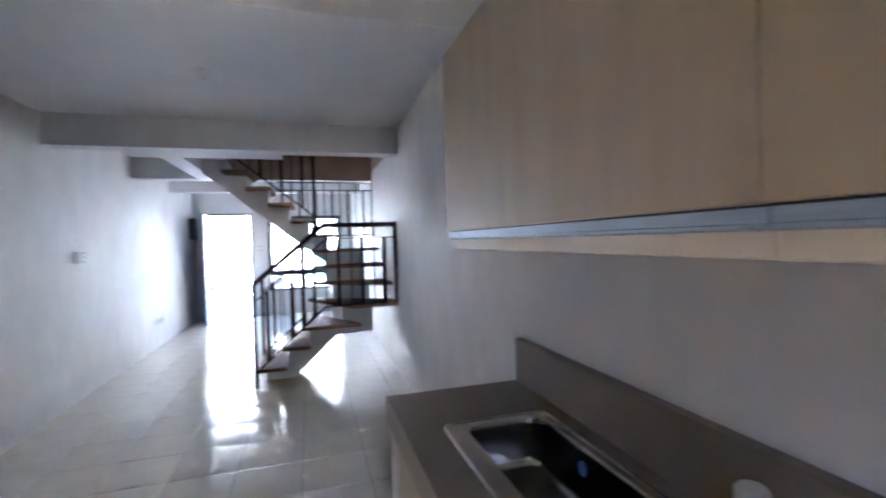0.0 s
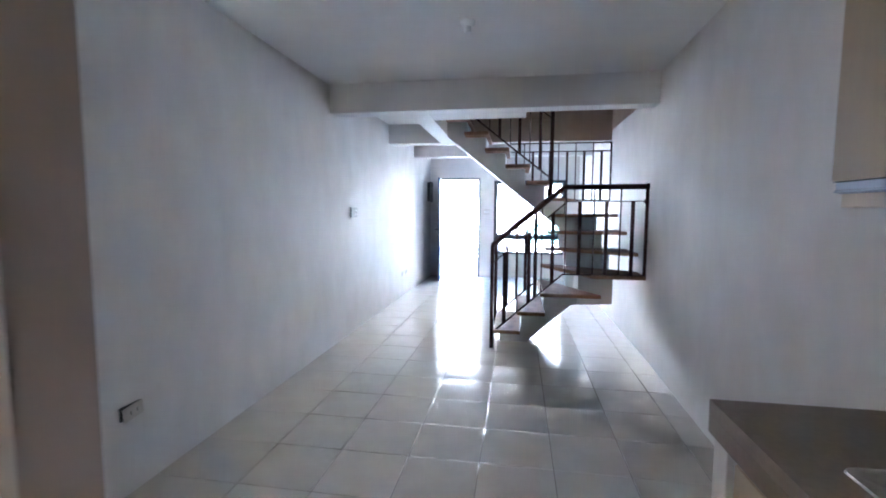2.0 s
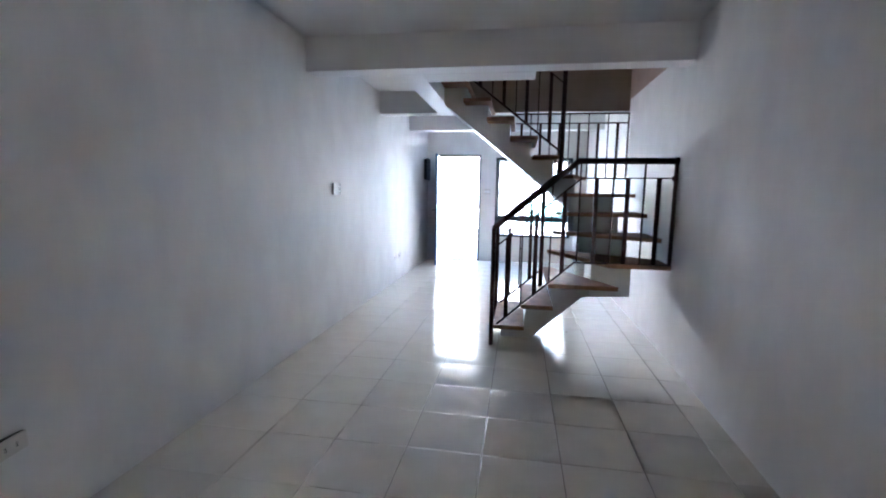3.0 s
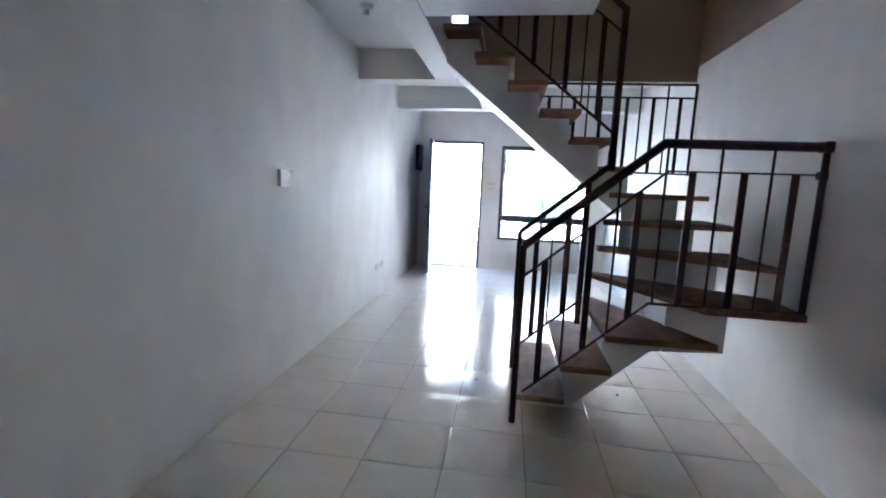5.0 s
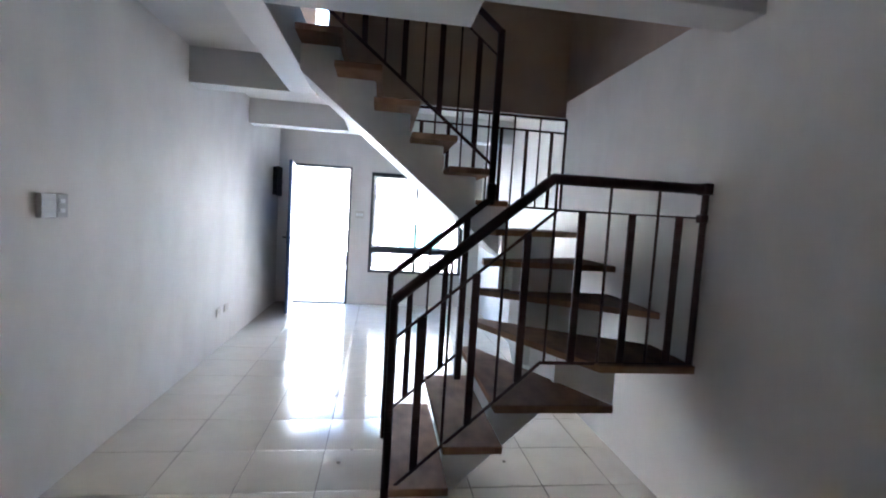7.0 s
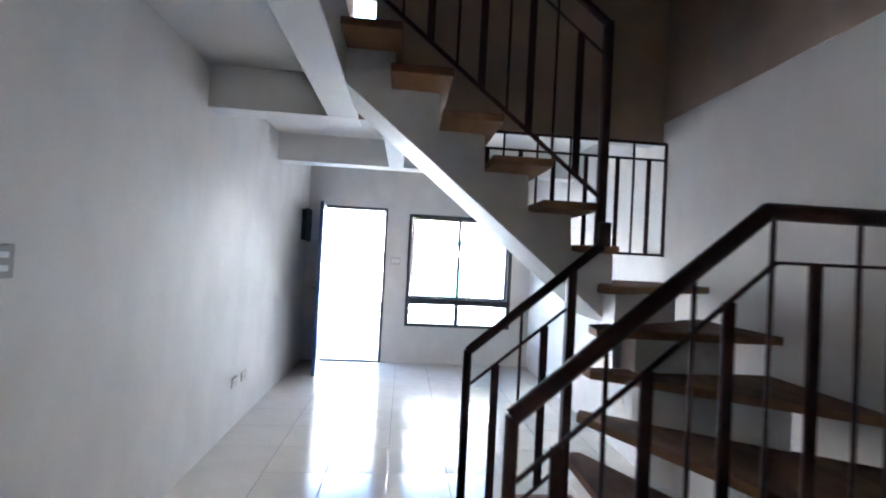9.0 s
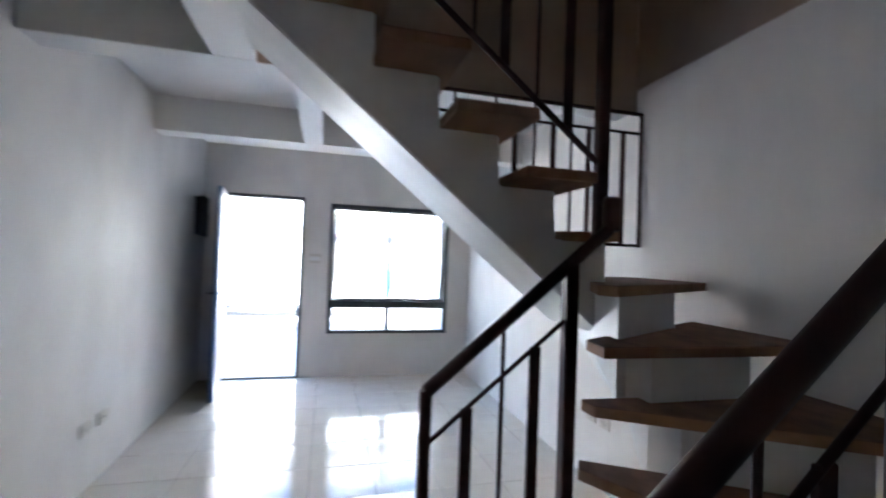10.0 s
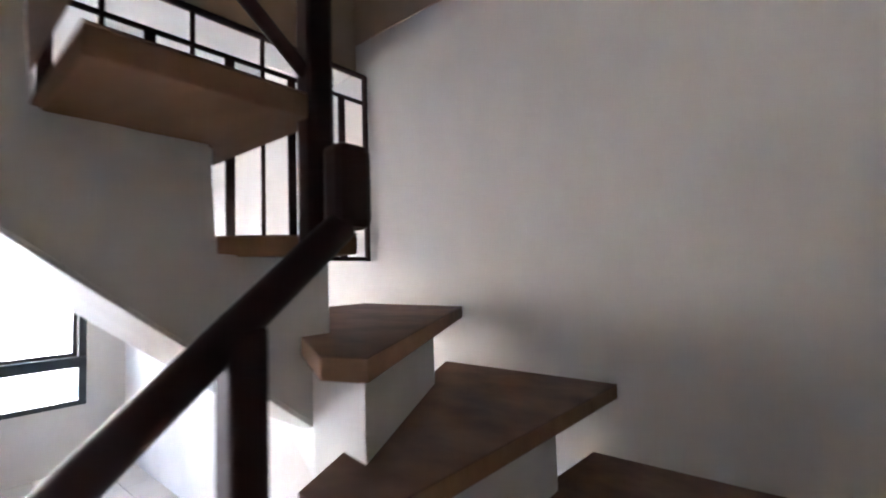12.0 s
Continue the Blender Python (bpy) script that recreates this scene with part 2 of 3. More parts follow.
# front wall, built round its door and window
bm = bmesh.new()
add_box(bm, XL, DX0, YF, YF + 0.15, -0.1, UZ + 0.9)
add_box(bm, DX0, DX1, YF, YF + 0.15, DH, UZ + 0.9)
add_box(bm, DX1, WX0, YF, YF + 0.15, -0.1, UZ + 0.9)
add_box(bm, WX0, WX1, YF, YF + 0.15, -0.1, WZ0)
add_box(bm, WX0, WX1, YF, YF + 0.15, WZ1, UZ + 0.9)
add_box(bm, WX1, XR, YF, YF + 0.15, -0.1, UZ + 0.9)
add_box(bm, XL, -1.6, YF, YF + 0.15, UZ + 0.9, TOP)
add_box(bm, -0.7, XR, YF, YF + 0.15, UZ + 0.9, TOP)
add_box(bm, -1.6, -0.7, YF, YF + 0.15, UZ + 2.2, TOP)
structure("wall_north", bm, WALL, "white painted front wall with door and window openings", "wall")
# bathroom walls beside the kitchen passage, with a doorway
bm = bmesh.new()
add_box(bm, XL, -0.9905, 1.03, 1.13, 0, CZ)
structure("wall_bathroom_end", bm, BATHWALL, "bathroom end wall with shade put into its brown colour", "wall")
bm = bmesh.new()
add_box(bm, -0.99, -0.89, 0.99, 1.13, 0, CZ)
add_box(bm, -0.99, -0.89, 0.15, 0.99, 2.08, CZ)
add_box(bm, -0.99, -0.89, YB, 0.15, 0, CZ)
structure("wall_bathroom", bm, BATHWALL, "bathroom partition beside the passage, shade put into its brown colour", "wall")

# ceilings and beams
bm = bmesh.new()
add_box(bm, XL, XR, YB, 4.87, CZ, CZ + 0.07)
add_box(bm, XL, -1.185, 4.87, 6.93, CZ, CZ + 0.07)
add_box(bm, XL, XR, 6.93, YF, CZ, CZ + 0.07)
structure("ceiling", bm, CEIL, "smooth white painted slab ceiling", "ceiling")
structure("ceiling_upper", B(XL, XR, YB, YF, TOP, TOP + 0.1), UPPER, "ceiling of the upper storey, browned to keep the stairwell dim", "ceiling")
BEAMS = [("beam_kitchen", XL, XR, 2.00, 2.19), ("beam_middle", XL, XR, 4.77, 4.97), ("beam_stairwell", XL, -1.086, 6.83, 7.02), ("beam_stairwell", -1.0855, XR, 6.8455, 7.02),
         ("beam_front", XL, XR, 8.42, 8.61), ("beam_long", -1.285, -1.085, 4.97, 6.83), ("beam_short", -0.94, -0.79, 7.02, 8.42)]
for name, x0, x1, y0, y1 in BEAMS:
    structure(name, B(x0, x1, y0, y1, BZ, CZ + (0.07 if "well" in name or "mid" in name or "long" in name else 0.0), 0.006),
              CEIL, "white painted concrete ceiling beam", "beam")
structure("landing_slab", B(-1.085, -0.13, 4.97, 5.245, BZ, UZ, 0.006), CEIL, "white painted edge of the upper landing slab", "slab")
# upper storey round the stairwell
structure("wall_upper_west", B(XL - 0.15, XL, YB - 0.15, YF + 0.15, UZ + 0.001, TOP), UPPER, "wall of the upper storey, browned to keep the stairwell dim", "wall")
bm = bmesh.new()
add_box(bm, -1.01, XR, 6.83, 6.845, BZ - 0.003, TOP)
add_box(bm, -1.0855, -1.01, 6.83, 6.845, BZ - 0.003, UZ)
add_box(bm, XL, -1.30, 6.83, 6.93, UZ, TOP)
add_box(bm, -1.30, -1.01, 6.83, 6.93, UZ + 2.1, TOP)
structure("wall_upper_north", bm, UPPER, "wall above the stairwell with shade put into its brown colour", "wall")
# thin brown layer painted over the party wall as its upper shadow
structure("shadow_upper_east", B(XR - 0.004, XR + 0.1, 4.92, 6.83, 2.465, TOP), UPPER, "brown layer on the party wall standing in for the stairwell shadow", "wall")
structure("wall_upper_south", B(XL, XR, 4.82, 4.92, UZ, TOP), UPPER, "wall above the stairwell with shade put into its brown colour", "wall")

# ---- staircase ----
RISE, THICK = 0.194, 0.038
stairs = thing("staircase", (-0.4, 5.4, 0), "winding open staircase with brown wooden treads on white concrete spine", "staircase")
TREADS = [
    (1, [(-0.420, 4.965), (-0.150, 4.965), (-0.150, 5.880), (-0.420, 5.880)]),
    (2, [(-0.185, 4.965), (0.090, 4.965), (0.090, 5.880), (-0.185, 5.880)]),
    (3, [(0.040, 4.965), (0.615, 4.965), (0.120, 5.880), (0.040, 5.880)]),
    (4, [(0.530, 4.965), (1.017, 4.965), (1.017, 5.330), (0.110, 5.885), (0.075, 5.830)]),
    (5, [(0.130, 5.830), (1.017, 5.270), (1.017, 5.850), (0.125, 5.905)]),
    (6, [(0.140, 5.805), (1.017, 5.775), (1.017, 6.370), (0.160, 5.940)]),
    (7, [(0.215, 5.845), (1.017, 6.290), (1.017, 6.800), (0.620, 6.800), (0.185, 5.920)]),
    (8, [(0.130, 6.160), (0.320, 5.990), (0.560, 6.800), (0.000, 6.800), (0.000, 6.160)]),
]
nose_at = lambda k: 0.190 - 0.248 * (k - 9)
for k in range(9, 14):
    nose = nose_at(k)
    back = max(nose - 0.29, -1.083)
    TREADS.append((k, [(back, 5.905), (nose, 5.905), (nose, 6.800), (back, 6.800)]))
for k, plan in TREADS:
    board = put("tread", add_prism(bmesh.new(), plan, k * RISE - THICK, k * RISE - 0.003, 0.004), TREAD, stairs, "pale sawn wooden board")
    bm = add_prism(bmesh.new(), plan, k * RISE - 0.0028, k * RISE, 0.0012)
    bmesh.ops.translate(bm, verts=bm.verts[:], vec=-Vector(stairs.location))
    part("tread_face", bm, STAIN, board, "dark stained upper face")


def soffit(x, y):
    """The underside of the winding part rises round the inner newel."""
    a = math.degrees(math.atan2(y - 5.85, x - 0.2))
    return 0.42 + max(0.0, min(1.0, (a + 50) / 130)) * 0.72


zt = lambda k: k * RISE - THICK - 0.001
lower = [(-0.36, 0.0), (-0.08, 0.0), (0.36, 0.42), (0.43, 0.42), (0.43, zt(3)), (0.09, zt(3)), (0.09, zt(2)), (-0.135, zt(2)),
         (-0.135, zt(1)), (-0.36, zt(1))]
put("spine", add_profile(bmesh.new(), lower, 5.25, 5.65, 0.006), STAIR, stairs, "white painted concrete spine beam")
WINDERS = [
    (4, [(0.432, 5.25), (0.775, 5.25), (0.775, 5.46), (0.46, 5.65), (0.432, 5.65)]),
    (5, [(0.36, 5.715), (0.775, 5.455), (0.765, 5.835), (0.335, 5.84)]),
    (6, [(0.34, 5.83), (0.76, 5.83), (0.76, 6.20), (0.34, 5.97)]),
    (7, [(0.28, 5.93), (0.757, 6.195), (0.757, 6.56), (0.50, 6.56), (0.31, 6.12)]),
]
for k, plan in WINDERS:
    put("spine", add_prism(bmesh.new(), plan, 0, zt(k), 0.005, soffit), STAIR, stairs, "white painted concrete spine beam")
upper = [(0.36, 1.14), (-1.084, 2.312)]
steps = [(-1.084, zt(13))]
for k in range(13, 8, -1):
    steps += [(0.124 - 0.2395 * (k - 9), zt(k)), (0.124 - 0.2395 * (k - 9), zt(k - 1))]
steps += [(0.36, zt(8))]
put("spine", add_profile(bmesh.new(), upper + steps, 6.13, 6.58, 0.006), STAIR, stairs, "white painted concrete spine beam")


# ---- railings ----
def railing(at, label, group="stair railings"):
    return thing("stair_railing", at, label, "railing", group)


def rail_line(parent, name, pts, radius, y):
    bm = bmesh.new()
    for (x0, z0), (x1, z1) in zip(pts, pts[1:]):
        add_tube(bm, (x0, y, z0), (x1, y, z1), radius, 12)
    for x, z in pts[1:-1]:
        bmesh.ops.create_icosphere(bm, subdivisions=2, radius=radius * 1.01, matrix=Matrix.Translation((x, y, z)))
    put(name, bm, RAIL, parent, smooth=True)


def on_line(pts, x):
    for (x0, z0), (x1, z1) in zip(pts, pts[1:]):
        if min(x0, x1) <= x <= max(x0, x1):
            return z0 + (z1 - z0) * (x - x0) / (x1 - x0)
    return pts[-1][1] if abs(x - pts[-1][0]) < abs(x - pts[0][0]) else pts[0][1]


def balusters(parent, y, flats, rods, base, middle, top):
    for x in flats:
        put("flat_baluster", add_bar(bmesh.new(), (x, y, on_line(base, x)), (x, y, on_line(middle, x)), 0.036, 0.012), RAIL, parent)
    for x in rods:
        put("rod_baluster", add_tube(bmesh.new(), (x, y, on_line(base, x)), (x, y, on_line(top, x)), 0.0068, 8), RAIL, parent, smooth=True)


# outer railing of the lower flight, level along the winding treads
Y1 = 5.0
r1 = railing((-0.434, Y1, 0), "dark brown painted steel railing along the lower flight")
top1, mid1, low1 = [(-0.436, 1.045), (0.25, 1.622), (1.013, 1.624)], [(-0.43, 0.870), (0.280, 1.482), (1.013, 1.488)], [(-0.432, 0.155), (0.25, 0.772), (1.013, 0.772)]
rail_line(r1, "handrail", top1, 0.0245, Y1)
rail_line(r1, "middle_rail", mid1[:2], 0.0075, Y1)
rail_line(r1, "middle_rail", mid1[1:], 0.0045, Y1)
rail_line(r1, "bottom_rail", low1, 0.008, Y1)
put("newel_post", add_tube(bmesh.new(), (-0.436, Y1, 0), (-0.436, Y1, 1.05), 0.019, 12), RAIL, r1, smooth=True)
put("wall_post", add_tube(bmesh.new(), (1.006, Y1, 0.776), (1.006, Y1, 1.63), 0.016, 12), RAIL, r1, smooth=True)
for z0, z1, d in ((1.598, 1.652, 0.035), (1.465, 1.505, 0.02)):
    put("wall_bracket", B(0.980, 1.0195, Y1 - d, Y1 + d, z0, z1, 0.006), RAIL, r1)
balusters(r1, Y1, (-0.313, -0.076, 0.148, 0.398, 0.644, 0.882), (-0.190, 0.046, 0.268, 0.530, 0.772), low1, mid1, top1)

# inner railing of the lower flight
Y2 = 5.815
r2 = railing((-0.436, Y2, 0), "dark brown painted steel inner railing of the lower flight")
top2, mid2, low2 = [(-0.436, 1.043), (0.150, 1.540)], [(-0.432, 0.890), (0.018, 1.262)], [(-0.432, 0.155), (0.018, 0.56)]
rail_line(r2, "handrail", top2, 0.021, Y2)
put("handrail_end", B(0.134, 0.188, Y2 - 0.022, Y2 + 0.022, 1.535, 1.648, 0.012), RAIL, r2)
rail_line(r2, "middle_rail", mid2, 0.007, Y2)
rail_line(r2, "bottom_rail", low2, 0.009, Y2)
put("newel_post", add_tube(bmesh.new(), (-0.436, Y2, 0), (-0.436, Y2, 1.048), 0.019, 12), RAIL, r2, smooth=True)
put("inner_post", add_bar(bmesh.new(), (0.018, Y2, 2 * RISE), (0.018, Y2, 1.425), 0.042, 0.042, 0.006), RAIL, r2)
balusters(r2, Y2, (-0.311, -0.097), (-0.202,), low2, mid2, top2)

# railing of the upper flight
Y3 = 5.918
r3 = railing((0.175, Y3, 1.45), "dark brown painted steel railing climbing the upper flight")
s3 = 0.796
line = lambda z: [(0.184, z), (-1.0, z + s3 * 1.184)]
top3, mid3, low3 = line(2.61), line(2.45), line(1.768)
rail_line(r3, "handrail", top3, 0.021, Y3)
rail_line(r3, "middle_rail", mid3, 0.007, Y3)
rail_line(r3, "bottom_rail", low3, 0.011, Y3)
put("newel_post", add_bar(bmesh.new(), (0.184, Y3, 1.515), (0.184, Y3, 2.625), 0.044, 0.044, 0.010), RAIL, r3)
balusters(r3, Y3, (-0.92, -0.670, -0.421, -0.188, 0.050), (-0.802, -0.540, -0.296, -0.068), low3, mid3, top3)

# level railing on the far side of the turn
Y4 = 6.757
r4 = railing((1.001, Y4, 8 * RISE), "dark brown painted steel guard railing on far side of the stairs")
top4, mid4 = [(-0.30, 2.297), (1.001, 2.297)], [(-0.30, 2.185), (1.001, 2.185)]
low4 = [(0.50, 1.54), (1.001, 1.54)]
rail_line(r4, "handrail", top4, 0.011, Y4)
rail_line(r4, "middle_rail", mid4, 0.008, Y4)
rail_line(r4, "bottom_rail", low4, 0.008, Y4)
put("wall_post", add_tube(bmesh.new(), (1.001, Y4, 1.53), (1.001, Y4, 2.30), 0.012, 10), RAIL, r4, smooth=True)
foot = lambda x: 1.54 if x > 0.53 else (8 * RISE if x > 0.19 else (9 * RISE if x > -0.058 else 10 * RISE))
for x in (-0.23, -0.006, 0.218, 0.442, 0.661, 0.881):
    put("flat_baluster", add_bar(bmesh.new(), (x, Y4, foot(x)), (x, Y4, 2.185), 0.030, 0.010), RAIL, r4)
for x in (-0.12, 0.106, 0.331, 0.553, 0.774):
    put("rod_baluster", add_tube(bmesh.new(), (x, Y4, foot(x)), (x, Y4, 2.297), 0.0075, 8), RAIL, r4, smooth=True)

# ---- front door and window ----
door = tagged(thing("door_1", (DX0, YF, 0), "dark painted front door standing open into the room", "door"), kind="structure")
bm = bmesh.new()
add_box(bm, DX0, DX0 + 0.035, YF - 0.012, YF + 0.11, 0, DH, 0.003)
add_box(bm, DX1 - 0.035, DX1, YF - 0.012, YF + 0.11, 0, DH, 0.003)
add_box(bm, DX0, DX1, YF - 0.014, YF + 0.112, DH - 0.035, DH + 0.002, 0.003)
put("door_frame", bm, DOORFRAME, door, "dark grey painted frame")
put("threshold", B(DX0 + 0.036, DX1 - 0.036, YF - 0.02, YF + 0.16, 0.001, 0.022, 0.006), PLATE, door, "worn dark grey threshold")
swing = Matrix.Translation((DX0 + 0.0225, YF - 0.017, 0)) @ Matrix.Rotation(radians(-83.2), 4, "Z")
bm = bmesh.new()
W = 0.835
add_box(bm, 0, W, -0.02, 0.02, 0.012, 2.03, 0.003, swing)
for z0, z1 in ((0.18, 0.92), (1.08, 1.90)):
    for x0, x1 in ((0.11, 0.36), (0.44, 0.69)):
        add_box(bm, x0, x1, -0.026, -0.020, z0, z1, 0.0025, swing)
        add_box(bm, x0 + 0.035, x1 - 0.035, -0.029, -0.023, z0 + 0.035, z1 - 0.035, 0.0025, swing)
put("door_leaf", bm, DARK, door)
bm = bmesh.new()
add_box(bm, 0.002, W - 0.002, 0.0205, 0.0225, 0.014, 2.028, 0.0, swing)
for z0, z1 in ((0.18, 0.92), (1.08, 1.90)):
    for x0, x1 in ((0.11, 0.36), (0.44, 0.69)):
        add_box(bm, x0, x1, 0.0215, 0.027, z0, z1, 0.002, swing)
        add_box(bm, x0 + 0.035, x1 - 0.035, 0.025, 0.030, z0 + 0.035, z1 - 0.035, 0.002, swing)
put("door_face", bm, PALEDOOR, door, "pale outer face of the door")
bm = bmesh.new()
for y in (-0.021, 0.021):
    s_ = 1 if y > 0 else -1
    add_box(bm, W - 0.085, W - 0.035, min(y, y + s_ * 0.008), max(y, y + s_ * 0.008), 0.93, 1.11, 0.003, swing)
    add_tube(bm, swing @ Vector((W - 0.06, y, 1.02)), swing @ Vector((W - 0.06, y + s_ * 0.055, 1.02)), 0.010, 10)
    add_tube(bm, swing @ Vector((W - 0.055, y + s_ * 0.05, 1.02)), swing @ Vector((W - 0.15, y + s_ * 0.05, 1.015)), 0.009, 10)
put("door_handle", bm, STEEL, door, "stainless lever handle", True)
for z in (0.25, 1.02, 1.8):
    put("hinge", add_tube(bmesh.new(), (DX0 + 0.037, YF - 0.022, z), (DX0 + 0.037, YF - 0.022, z + 0.09), 0.007, 8), BRASS, door)

win = tagged(thing("window_1", ((WX0 + WX1) / 2, YF, WZ0), "dark aluminium sliding window with lower fixed lights", "window"), kind="structure")
bm = bmesh.new()
yf0, yf1 = YF - 0.012, YF + 0.075
TZ = 0.845
for x0, x1, z0, z1, d in ((WX0, WX0 + 0.05, WZ0, WZ1, 0), (WX1 - 0.05, WX1, WZ0, WZ1, 0), (WX0, WX1, WZ0, WZ0 + 0.04, 0.003),
                          (WX0, WX1, WZ1 - 0.045, WZ1, 0.003), (WX0, WX1, TZ - 0.045, TZ + 0.04, 0.005)):
    add_box(bm, x0, x1, yf0 - d, yf1 + d, z0, z1, 0.003)
put("window_frame", bm, FRAME, win)
cx = 0.012
put("mullion", B(cx - 0.025, cx + 0.025, yf0 + 0.004, yf1, WZ0 + 0.041, TZ - 0.046, 0.003), FRAME, win)
for x0, x1, dy in ((WX0 + 0.052, cx + 0.018, 0.012), (cx - 0.018, WX1 - 0.052, 0.042)):
    bm = bmesh.new()
    z0, z1 = TZ + 0.041, WZ1 - 0.046
    y0, y1 = YF + dy, YF + dy + 0.022
    for a in ((x0, x0 + 0.03, z0, z1), (x1 - 0.03, x1, z0, z1), (x0 + 0.03, x1 - 0.03, z0, z0 + 0.03), (x0 + 0.03, x1 - 0.03, z1 - 0.025, z1)):
        add_box(bm, a[0], a[1], y0, y1, a[2], a[3], 0.002)
    put("sash", bm, FRAME, win)
    pane = put("pane", B(x0 + 0.03, x1 - 0.03, y0 + 0.009, y0 + 0.013, z0 + 0.03, z1 - 0.025), GLASS, win, "clear glass pane")
    pane.visible_shadow = False
put("latch", B(cx - 0.012, cx + 0.012, YF - 0.006, YF + 0.011, 1.36, 1.44, 0.004), FRAME, win)
for x0, x1 in ((WX0 + 0.05, cx - 0.025), (cx + 0.025, WX1 - 0.05)):
    pane = put("pane", B(x0, x1, YF + 0.03, YF + 0.034, WZ0 + 0.04, TZ - 0.045), GLASS, win, "clear glass pane")
    pane.visible_shadow = False

# ---- bathroom door frame beside the passage ----
bath = tagged(thing("door_2", (-0.89, 0.57, 0), "beige bathroom door frame with moulded casing, door closed", "door"), kind="structure")
# raised strips coloured light, recesses dark, in place of lit and shaded faces
CASING = ((0.953, 0.988, 0.014, JAMB), (0.914, 0.952, 0.002, JAMBDARK), (0.884, 0.913, 0.013, JAMB), (0.869, 0.883, 0.001, JAMBDARK), (0.848, 0.868, 0.008, JAMB))
for y0, y1, d, mat in CASING:
    put("casing", B(-0.992, -0.889 + d, y0, y1, 0.002, 2.078 - (0.988 - y1), 0.003), mat, bath)
    put("casing", B(-0.992, -0.889 + d, 1.14 - y1, 1.14 - y0, 0.002, 2.078 - (0.988 - y1), 0.003), mat, bath)
    put("casing", B(-0.990, -0.888 + d, 1.142 - y0, y0 - 0.002, 2.078 - (0.988 - y0), 2.078 - (0.988 - y1) - 0.001, 0.003), mat, bath)
put("door_leaf", B(-0.955, -0.918, 0.296, 0.834, 0.012, 1.93, 0.004), JAMBDARK, bath, "brown closed bathroom door leaf")
for z in (0.30, 1.02, 1.75):
    put("hinge", add_tube(bmesh.new(), (-0.912, 0.842, z), (-0.912, 0.842, z + 0.09), 0.008, 10), BRASS, bath, "small metal hinge")

# ---- kitchen ----
KX, KY = 0.375, 1.882                    # counter's front edge and end
base = thing("base_cabinet", (0.66, 0.5, 0), "pale painted kitchen base unit with brown door fronts", "cabinet")
put("end_panel", B(0.388, XK - 0.002, 1.785, 1.868, 0.002, 0.741, 0.003), BOARD, base, "white painted end panel")
put("body", B(0.418, XK - 0.002, YB + 0.02, 1.784, 0.09, 0.655, 0.003), CARCASS, base)
put("front_rail", B(0.418, 0.434, YB + 0.02, 1.784, 0.656, 0.798, 0.002), CARCASS, base)
put("plinth", B(0.45, XK - 0.004, YB + 0.03, 1.783, 0.001, 0.089), BOARD, base)
for y0, y1 in ((1.20, 1.755), (0.64, 1.19), (0.08, 0.63), (-0.48, 0.07), (-1.04, -0.49)):
    put("cabinet_door", B(0.394, 0.413, y0, y1, 0.11, 0.716, 0.003), CABINET, base)
    # the shade below the worktop edge is put in as a black strip
    put("shade_strip", B(0.407, 0.417, y0, y1, 0.718, 0.742, 0.002), HOLE, base, "black strip drawing the shaded gap above the doors")
top = thing("countertop", (0.66, 0.5, 0.80), "brown laminate worktop with low upstand along the wall", "countertop")
# worktop cut out round the sink
SX0, SX1, SY0, SY1 = 0.497, 0.865, 0.80, 1.545
e = 0.012
bm = bmesh.new()
rim_pts = [[(KX, YB + 0.01), (XK - 0.001, YB + 0.01), (XK - 0.001, KY), (KX, KY)],
           [(SX0 + e, SY0 + e), (SX1 - e, SY0 + e), (SX1 - e, SY1 - e), (SX0 + e, SY1 - e)]]
(ot, ob_), (it, ib) = [[[bm.verts.new((x, y, z)) for x, y in loop] for z in (0.84, 0.80)] for loop in rim_pts]
for i in range(4):
    k = (i + 1) % 4
    bm.faces.new((ot[i], ot[k], it[k], it[i]))
    bm.faces.new((ob_[i], ib[i], ib[k], ob_[k]))
    bm.faces.new((ot[i], ob_[i], ob_[k], ot[k]))
    bm.faces.new((it[i], it[k], ib[k], ib[i]))
put("worktop", bm, COUNTER, top)
put("front_edge", B(KX, 0.404, YB + 0.01, KY, 0.743, 0.7995, 0.002), COUNTER, top, "deep brown laminate front edge")
put("upstand", B(0.922, XK - 0.001, YB + 0.01, KY - 0.004, 0.841, 1.017, 0.003), COUNTER, top)
sink = thing("kitchen_sink", (0.68, 1.2, 0.72), "stainless steel inset sink with one bowl", "sink")


def rounded(x0, x1, y0, y1, r, n=6):
    out = []
    for cx_, cy_, a0 in ((x1 - r, y1 - r, 0), (x0 + r, y1 - r, 90), (x0 + r, y0 + r, 180), (x1 - r, y0 + r, 270)):
        for i in range(n + 1):
            a = radians(a0 + 90 * i / n)
            out.append((cx_ + r * math.cos(a), cy_ + r * math.sin(a)))
    return out


bm = bmesh.new()
loops = []
